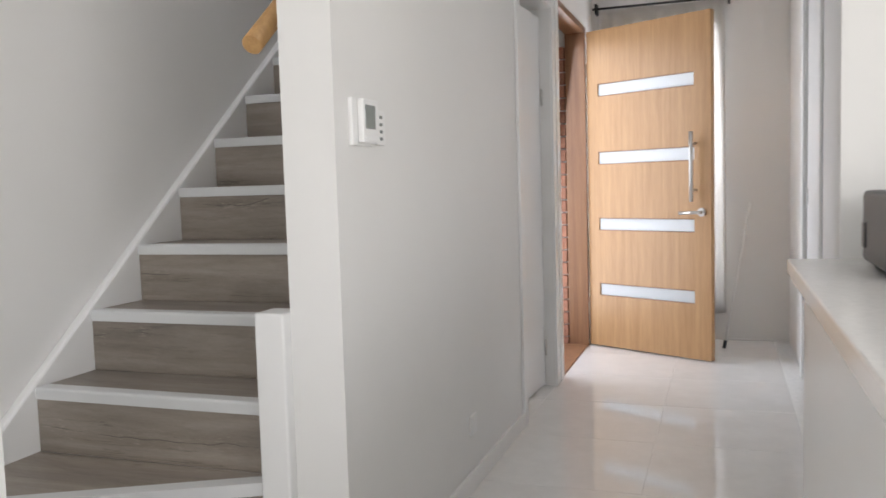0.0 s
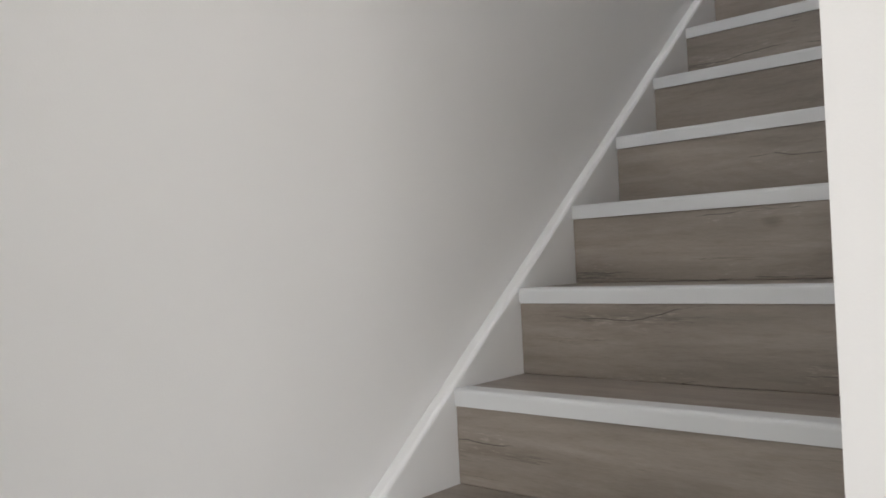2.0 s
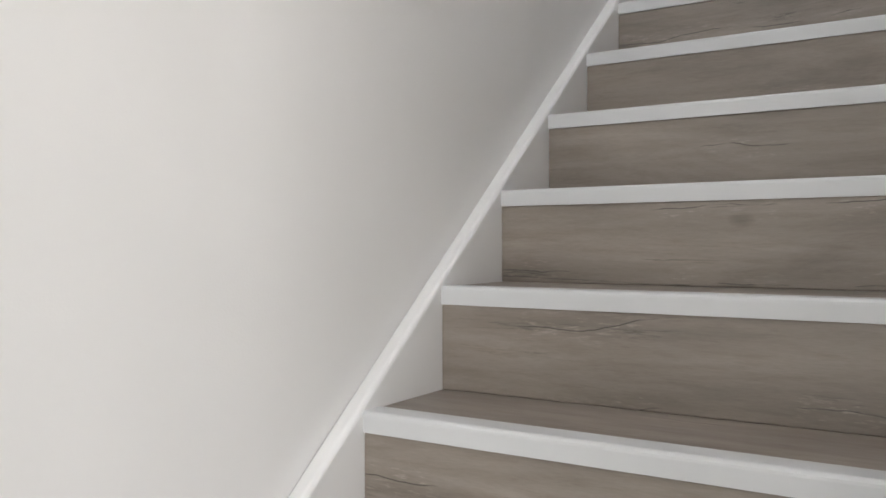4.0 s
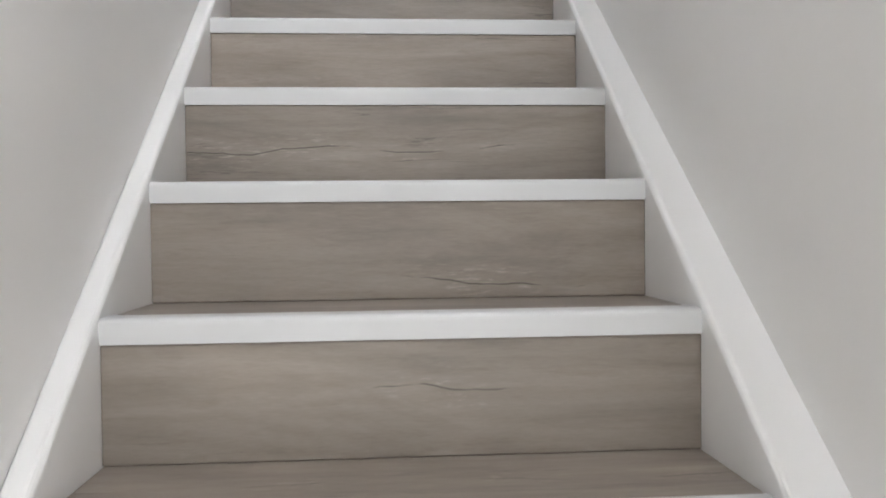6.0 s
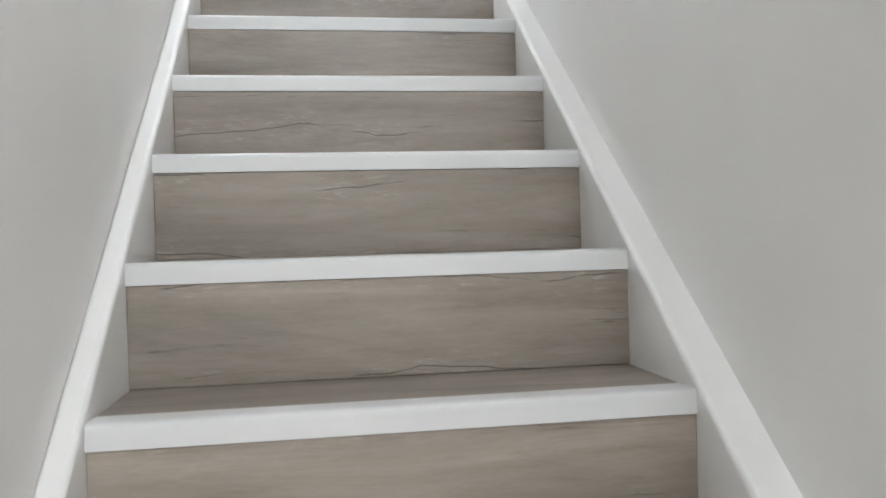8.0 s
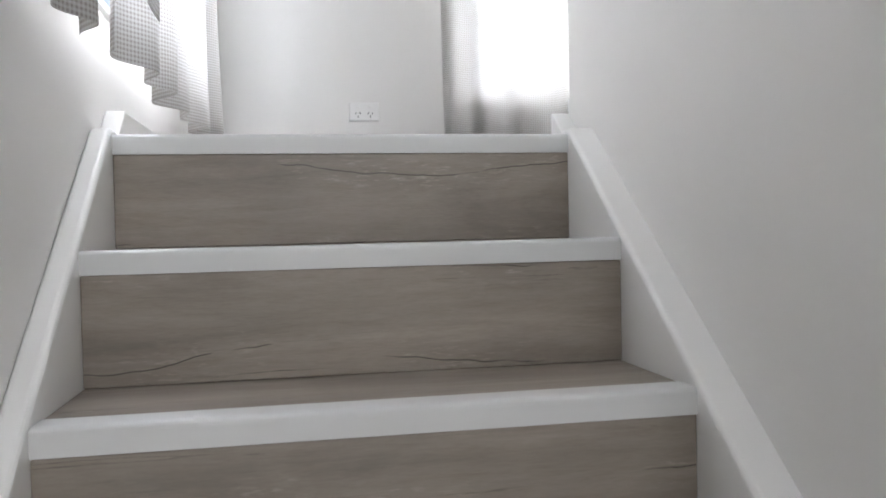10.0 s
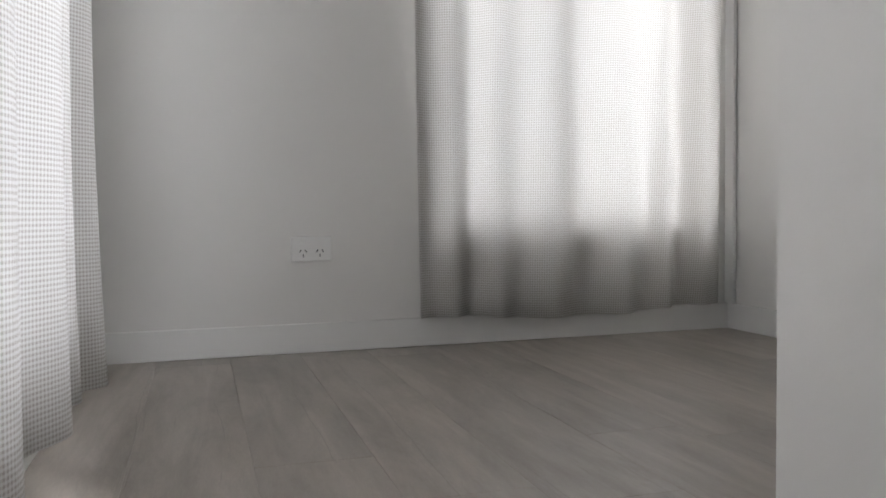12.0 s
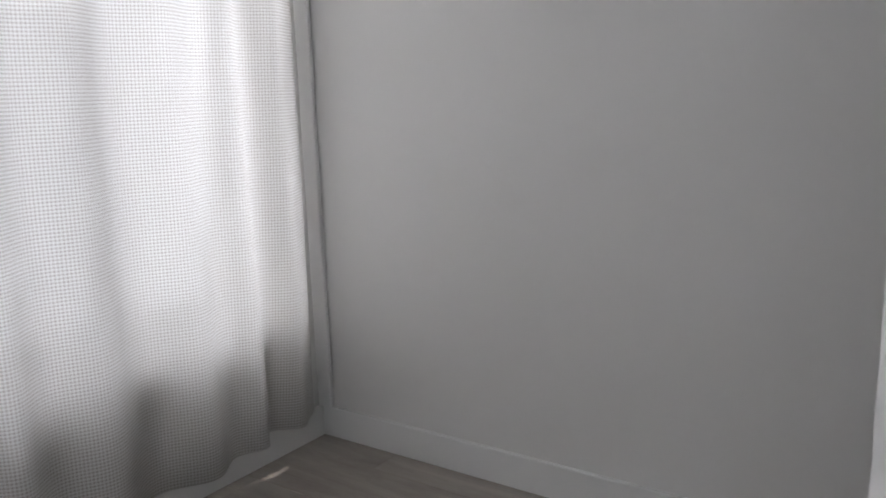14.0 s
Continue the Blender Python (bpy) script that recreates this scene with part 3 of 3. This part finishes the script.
# ---- curtains ----
def curtain(name, along, a0, a1, z0, z1, depth, folds, amp, seed, label, hem=0.0, mat=CHECK, group="gingham curtains", turn_to=None):
    """A hanging cloth in uneven folds, with its weave laid out in metres along the cloth."""
    rng = random.Random(seed)
    n, rows = max(60, int(folds * 16)), 28
    phases = [rng.uniform(0, 6.28) for _ in range(4)]
    bm = bmesh.new()
    uvl = bm.loops.layers.uv.new("weave")
    grid, length = [], []
    for j in range(rows + 1):
        v = j / rows
        row, run, last = [], 0.0, None
        for i in range(n + 1):
            s = i / n
            warp = s + 0.02 * math.sin(3.1 * s * folds / 2 + phases[0]) * (0.5 + v)
            a = a0 + (a1 - a0) * warp
            wave = math.sin(2 * math.pi * folds * s + phases[1] + 0.5 * v * math.sin(5 * s + phases[2]))
            wave += 0.45 * math.sin(2 * math.pi * folds * 0.47 * s + phases[3])
            d = depth + amp * wave * (0.45 + 0.55 * v) + 0.006 * math.sin(9 * v + 4 * s)
            if turn_to is not None and s > 0.95:
                d += (turn_to - d) * ((s - 0.95) / 0.05) ** 2
            z = z1 + (z0 + hem * math.sin(2 * math.pi * 1.3 * s + phases[2]) - z1) * v
            p = Vector((d, a, z) if along == "y" else (a, d, z))
            run += (Vector((p.x, p.y, 0)) - last).length if last else 0.0
            last = Vector((p.x, p.y, 0))
            row.append((bm.verts.new(p), (run, z)))
        grid.append(row)
    for j in range(rows):
        for i in range(n):
            q = (grid[j][i], grid[j][i + 1], grid[j + 1][i + 1], grid[j + 1][i])
            f = bm.faces.new([c[0] for c in q])
            f.smooth = True
            for loop, c in zip(f.loops, q):
                loop[uvl].uv = c[1]
    root = thing(name, label, "curtain", group)
    cloth = part("cloth", bm, mat, root)
    thick = cloth.modifiers.new("thickness", "SOLIDIFY")
    thick.thickness, thick.offset = 0.0012, 0.0
    return root


side = curtain("curtain", "y", 3.07, 4.43, 2.785, 4.95, 0.068, 6.0, 0.024, 3, "beige and white gingham cotton curtain over the landing window", 0.004)
near = curtain("curtain", "y", 2.30, 3.03, 2.785, 4.95, 0.05, 4.0, 0.02, 5, "beige and white gingham cotton curtain gathered beside the stair", 0.004)
far = curtain("curtain", "x", 0.852, 1.958, 2.775, 4.95, FAR - 0.060, 6.5, 0.024, 8, "beige and white gingham cotton curtain over the bedroom window", 0.010, turn_to=FAR - 0.012)


def flap(parent, y0, y1, z0, z1):
    """The leading edge of the curtain turned back on itself: plain lining with a checked hem down its side and foot."""
    def sheet(name, a, b, lo, hi, mat, out):
        bm = bmesh.new()
        uvl = bm.loops.layers.uv.new("weave")
        rows, cols, grid = 26, 8, []
        for j in range(rows + 1):
            z = lo + (hi - lo) * j / rows
            row = []
            for i in range(cols + 1):
                y = a + (b - a) * i / cols
                t = (y - y0) / (y1 - y0)
                fall = (z1 - z) / (z1 - z0)
                p = (0.098 + out + 0.012 * math.sin(2.6 * t + 1.8 * fall) + 0.022 * t * fall, y + 0.035 * math.sin(3.2 * fall) * t, z)
                row.append((bm.verts.new(p), (y, z)))
            grid.append(row)
        for j in range(rows):
            for i in range(cols):
                q = (grid[j][i], grid[j][i + 1], grid[j + 1][i + 1], grid[j + 1][i])
                f = bm.faces.new([c[0] for c in q])
                f.smooth = True
                for loop, c in zip(f.loops, q):
                    loop[uvl].uv = c[1]
        ob = part(name, bm, mat, parent)
        m = ob.modifiers.new("thickness", "SOLIDIFY")
        m.thickness, m.offset = 0.0012, 0.0
        return ob

    sheet("lining", y0, y1 - 0.028, z0 + 0.03, z1, LINING, 0.0)["label"] = "plain cream curtain lining"
    sheet("side_hem", y1 - 0.028, y1, z0 + 0.03, z1, CHECK, 0.002)
    sheet("foot_hem", y0, y1, z0, z0 + 0.03, CHECK, 0.002)


flap(side, 2.885, 3.12, 2.832, 4.95)
hall_curtain = curtain("curtain", "x", 1.07, 1.90, -0.15, 1.95, HALL_END - 0.07, 8.0, 0.018, 11, "plain grey white curtain behind the front door", 0.0, LINING, "hall curtain")

for name, a, b in (("side", (0.047, 2.22, 4.955), (0.047, 4.98, 4.955)), ("far", (0.80, FAR - 0.066, 4.955), (EAST - 0.005, FAR - 0.066, 4.955))):
    track = thing("curtain_rod", "black metal curtain rod on brackets", "curtain rod")
    part("rod", tube([a, b], 0.009, 12), BLACK_METAL, track)
    for t in (0.05, 0.95):
        p = Vector(a).lerp(Vector(b), t)
        q = Vector((LEFT, p.y, p.z)) if name == "side" else Vector((p.x, FAR, p.z))
        part("bracket", tube([p, q], 0.006, 8), BLACK_METAL, track)
rod = thing("curtain_rod", "black metal curtain rod on brackets", "curtain rod")
part("rod", tube([(1.03, HALL_END - 0.07, 1.965), (1.95, HALL_END - 0.07, 1.965)], 0.008, 12), BLACK_METAL, rod)
for x in (1.055, 1.93):
    part("bracket", soft_box(x - 0.008, HALL_END - 0.085, 1.93, x + 0.008, HALL_END, 2.0, 0.002, 1), BLACK_METAL, rod)

strip = thing("curtain_track_cover", "narrow white vertical trim beside the bedroom curtain", "trim", kind="structure")
part("strip", soft_box(1.962, FAR - 0.045, UPPER + SK, 1.976, FAR, CEIL_UP, 0.003, 2), TRIM, strip)

# ---- front door, open inwards ----
door = thing("front_door", "open oak veneer front door with four frosted glass strips and a steel pull handle", "door")
W, T, H = 0.90, 0.040, 2.10
strips = [(0.34, 0.427), (0.779, 0.866), (1.217, 1.305), (1.665, 1.752)]
bm = bmesh.new()
levels = [0.0, *(v for s in strips for v in s), H]
for i in range(0, len(levels), 2):
    box(bm, 0, 0, levels[i], W, T, levels[i + 1])
for lo, hi in strips:
    box(bm, 0, 0, lo, 0.085, T, hi), box(bm, W - 0.11, 0, lo, W, T, hi)
bmesh.ops.remove_doubles(bm, verts=bm.verts[:], dist=0.0001)
leaf = part("leaf", bm, OAK, door)
for lo, hi in strips:
    part("glass_strip", soft_box(0.085, 0.012, lo, W - 0.11, 0.026, hi, 0.001, 1), FROST, door, "frosted glass strip")
    for a, b in ((lo, lo + 0.006), (hi - 0.006, hi)):
        part("bead", soft_box(0.085, -0.001, a, W - 0.11, 0.012, b, 0.001, 1), FRAME_WOOD, door)
pull = part("pull_handle", tube([(W - 0.10, -0.055, 0.97), (W - 0.10, -0.055, 1.39)], 0.012, 14), CHROME, door, "steel pull bar")
for z in (1.04, 1.32):
    part("standoff", tube([(W - 0.10, 0.0, z), (W - 0.10, -0.055, z)], 0.008, 10), CHROME, pull)
lever = part("lever_handle", tube([(W - 0.06, 0.0, 0.905), (W - 0.06, -0.045, 0.905), (W - 0.075, -0.055, 0.905), (W - 0.18, -0.055, 0.90)], 0.010, 12), CHROME, door, "steel lever handle")
part("rose", tube([(W - 0.06, 0.0, 0.905), (W - 0.06, -0.008, 0.905)], 0.026, 18), CHROME, lever)
for z in (0.2, 1.0, 1.8):
    part("hinge", tube([(-0.004, -0.004, z), (-0.004, -0.004, z + 0.09)], 0.006, 10), CHROME, door)
door.matrix_basis = pose(1.028, 3.965, GROUND + 0.010, 0, 0, -28)

frame_1 = thing("door_frame", "dark stained timber front door frame with a sill", "door frame", kind="structure")
part("jamb", soft_box(0.885, 3.945, GROUND, HALL + 0.004, 3.992, 1.80, 0.003, 1), FRAME_WOOD, frame_1)
part("jamb", soft_box(0.885, 2.98, GROUND, HALL + 0.004, 3.025, 1.80, 0.003, 1), FRAME_WOOD, frame_1)
part("head", soft_box(0.885, 3.025, 1.76, HALL + 0.004, 3.945, 1.80, 0.003, 1), FRAME_WOOD, frame_1)
part("sill", soft_box(RIGHT - 0.03, 3.025, GROUND - 0.02, HALL + 0.002, 3.945, GROUND + 0.008, 0.003, 1), FRAME_WOOD, frame_1)
part("architrave", soft_box(HALL, 2.905, GROUND, HALL + 0.015, 2.985, 1.86, 0.004, 2), TRIM, frame_1, "white painted architrave")


def doorway_trim(name, x, side, a0, a1, top, label):
    """White architraves round a doorway in a wall that runs along y."""
    t = thing(name, label, "door frame", kind="structure")
    o = 0.015 * side
    lo, hi = min(x, x + o), max(x, x + o)
    part("architrave", soft_box(lo, a0 - 0.062, GROUND, hi, a0, top + 0.062, 0.004, 2), TRIM, t)
    part("architrave", soft_box(lo, a1, GROUND, hi, a1 + 0.062, top + 0.062, 0.004, 2), TRIM, t)
    part("architrave", soft_box(lo, a0, top, hi, a1, top + 0.062, 0.004, 2), TRIM, t)
    return t


doorway_trim("door_frame_cupboard", HALL, 1, CUPBOARD_HOLE[0], CUPBOARD_HOLE[1], CUPBOARD_HOLE[3], "white painted architrave round the cupboard doorway")
cup = thing("cupboard_door", "white painted cupboard door standing ajar under the stair", "door")
part("leaf", soft_box(-0.036, -0.70, 0.0, 0.0, 0.0, 1.99, 0.002, 1), TRIM, cup)
for z in (0.16, 1.52):
    part("hinge", tube([(0.006, 0.004, z), (0.006, 0.004, z + 0.09)], 0.007, 10), CHROME, cup)
cup.matrix_basis = pose(HALL - 0.055, 2.79, GROUND + 0.012, 0, 0, -3)

doorway_trim("door_frame_slider", HALL_EAST, -1, SLIDER_HOLE[0], SLIDER_HOLE[1], SLIDER_HOLE[3], "white painted architrave round the sliding door")
sld = thing("sliding_door", "white sliding door left a finger open with a small latch", "door")
part("leaf", soft_box(HALL_EAST + 0.012, SLIDER_HOLE[0] + 0.002, GROUND + 0.006, HALL_EAST + 0.047, SLIDER_HOLE[1] - 0.016, 1.70, 0.002, 1), TRIM, sld)
part("latch", soft_box(HALL_EAST + 0.006, SLIDER_HOLE[1] - 0.060, 0.62, HALL_EAST + 0.0125, SLIDER_HOLE[1] - 0.035, 0.70, 0.002, 1), CHROME, sld, "steel latch")
# shade in the gap beside the sliding door, put in as a near-black slab
bm = bmesh.new()
box(bm, HALL_EAST + 0.08, SLIDER_HOLE[0] - 0.1, GROUND, HALL_EAST + 0.12, SLIDER_HOLE[1] + 0.1, 1.8)
structure("wall_pocket", bm, DARK, "dark slab standing in for the shade inside the sliding door pocket", "wall")

# ---- thermostat and low outlet on the hall wall ----
thermo = thing("thermostat", "white wall thermostat with a grey display and a side button panel", "thermostat")
part("back_plate", soft_box(HALL, 0.275, 0.882, HALL + 0.012, 0.405, 1.002, 0.003, 2), PLASTIC, thermo)
part("body", soft_box(HALL + 0.012, 0.305, 0.890, HALL + 0.030, 0.400, 1.000, 0.004, 2), PLASTIC, thermo)
part("screen", soft_box(HALL + 0.029, 0.315, 0.925, HALL + 0.0315, 0.375, 0.985, 0.001, 1), GREY_SCREEN, thermo, "grey display")
part("flap", soft_box(HALL + 0.029, 0.315, 0.895, HALL + 0.033, 0.390, 0.908, 0.001, 1), PLASTIC, thermo)
part("side_panel", soft_box(HALL, 0.412, 0.888, HALL + 0.018, 0.470, 0.978, 0.003, 2), PLASTIC, thermo)
for i in range(4):
    part("button", soft_box(HALL + 0.017, 0.430, 0.900 + 0.019 * i, HALL + 0.021, 0.445, 0.908 + 0.019 * i, 0.001, 1), GREY_SCREEN, thermo)
low = thing("wall_plate", "small white blank wall plate low on the hall wall", "wall plate")
part("plate", soft_box(HALL, 1.20, -0.145, HALL + 0.009, 1.275, -0.07, 0.003, 2), PLASTIC, low)


# ---- double power point upstairs ----
def power_point(x, y, z):
    s = thing("power_point", "white double power point with two rocker switches", "power point")
    part("plate", soft_box(x, y - 0.010, z, x + 0.116, y, z + 0.072, 0.003, 2), PLASTIC, s)
    for cx in (x + 0.034, x + 0.082):
        part("rocker", soft_box(cx - 0.007, y - 0.014, z + 0.050, cx + 0.007, y - 0.009, z + 0.062, 0.001, 1), PLASTIC, s)
        for dx, dz, tilt in ((-0.008, 0.030, 30), (0.008, 0.030, -30), (0.0, 0.017, 0)):
            slot = part("slot", soft_box(-0.0013, -0.0012, -0.0045, 0.0013, 0.0006, 0.0045, 0.0003, 1), DARK, s)
            slot.matrix_basis = pose(cx + dx, y - 0.010, z + dz, 0, tilt, 0)


power_point(0.520, FAR, 2.956)

# ---- kitchen bench and appliance ----
bench = thing("kitchen_bench", "white stone topped kitchen bench with a white front panel", "kitchen bench")
part("benchtop", soft_box(2.057, -1.25, 0.513, 2.80, 0.778, 0.553, 0.004, 2), STONE, bench)
part("front_panel", soft_box(2.10, -1.22, GROUND, 2.12, 0.778, 0.513, 0.002, 1), TRIM, bench)
part("end_panel", soft_box(2.12, -1.22, GROUND, 2.76, -1.20, 0.513, 0.002, 1), TRIM, bench)
appl = thing("microwave", "dark grey microwave on the kitchen bench", "microwave")
part("body", soft_box(2.215, 0.28, 0.565, 2.66, 0.62, 0.735, 0.012, 3), DARK, appl)
part("side_vent", soft_box(2.211, 0.56, 0.60, 2.216, 0.60, 0.66, 0.001, 1), BLACK_METAL, appl)
for x, y in ((2.25, 0.31), (2.25, 0.59), (2.62, 0.31), (2.62, 0.59)):
    part("foot", tube([(x, y, 0.553), (x, y, 0.567)], 0.012, 10), DARK, appl)

# ---- pole leaning behind the door ----
pole = thing("pole", "thin white metal pole leaning in the hall corner", "pole")
part("shaft", tube([(1.90, 4.02, GROUND + 0.03), (2.06, 4.24, 0.60)], 0.007, 10), PLASTIC, pole)
part("tip", tube([(1.893, 4.01, GROUND), (1.903, 4.024, GROUND + 0.05)], 0.011, 10), DARK, pole, "black rubber tip")
part("hook", tube([(2.00, 4.16, 0.38), (2.04, 4.15, 0.39)], 0.004, 8), PLASTIC, pole)

# ---- floors, laid piece by piece ----
floor_up = thing("floor_upstairs", "grey oak laminate floorboards laid along the room", "floor", kind="structure")
bm = bmesh.new()
box(bm, LEFT, STEPS * GOING + 0.045, UPPER - 0.25, EAST, FAR, UPPER - 0.012)
box(bm, HALL, 1.6, UPPER - 0.25, EAST, STEPS * GOING + 0.045, UPPER - 0.012)
part("subfloor", bm, GROUT, floor_up)
PW, PL = 0.192, 1.215
rng = random.Random(4)
x = LEFT - 0.005
while x < EAST:
    x1 = min(x + PW, EAST)
    start = STEPS * GOING + 0.045 if x < HALL else 1.6
    y = start
    first = rng.uniform(0.25, 1.0) * PL
    while y < FAR - 0.01:
        y1 = min(y + (first if y == start else PL), FAR)
        x0 = max(x, LEFT)
        ob = part("plank", soft_box(-(x1 - x0) / 2 + 0.0002, 0.0002, -0.011, (x1 - x0) / 2 - 0.0002, y1 - y - 0.0002, 0, 0.0005, 1), BOARD_Y, floor_up)
        ob.location = ((x0 + x1) / 2, y, UPPER)
        y = y1
    x = x1

floor_down = thing("floor_hall", "glossy white floor tiles with pale grout", "floor", kind="structure")
bm = bmesh.new()
box(bm, -1.6, -4.5, GROUND - 0.15, 4.2, HALL_END, GROUND - 0.0015)
part("grout_bed", bm, GROUT, floor_down)
TS = 0.60
bm = soft_box(0.0012, 0.0012, -0.01, TS - 0.0012, TS - 0.0012, 0, 0.001, 1)
tile_me = bpy.data.meshes.new("tile")
bm.to_mesh(tile_me)
bm.free()
tile_me.materials.append(TILE)
for i in range(9):
    for j in range(14):
        tx, ty = -1.385 + i * TS, -4.08 + j * TS
        if tx < -0.5 or tx < 0.4 and ty > -1.0 or tx + TS > HALL_EAST + 0.03 and ty > 0.2 or ty + TS > HALL_END + 0.01:
            continue
        piece("tile", tile_me, floor_down, tx, ty, GROUND)

# ---- brick outside the front door ----
porch = thing("brick_wall", "red brick porch wall with pale mortar beside the front door", "brick wall", kind="structure")
bm = bmesh.new()
box(bm, RIGHT - 0.125, 4.0, GROUND - 0.2, RIGHT - 0.004, 4.7, UPPER - 0.25)
part("mortar_bed", bm, MORTAR, porch)
bm = soft_box(0, 0, 0, 0.11, 0.23, 0.076, 0.003, 1)
brick_me = bpy.data.meshes.new("brick")
bm.to_mesh(brick_me)
bm.free()
brick_me.materials.append(BRICK)
for row in range(26):
    for j in range(3):
        piece("brick", brick_me, porch, 0.768, 3.952 + 0.24 * j, GROUND - 0.2 + 0.086 * row)
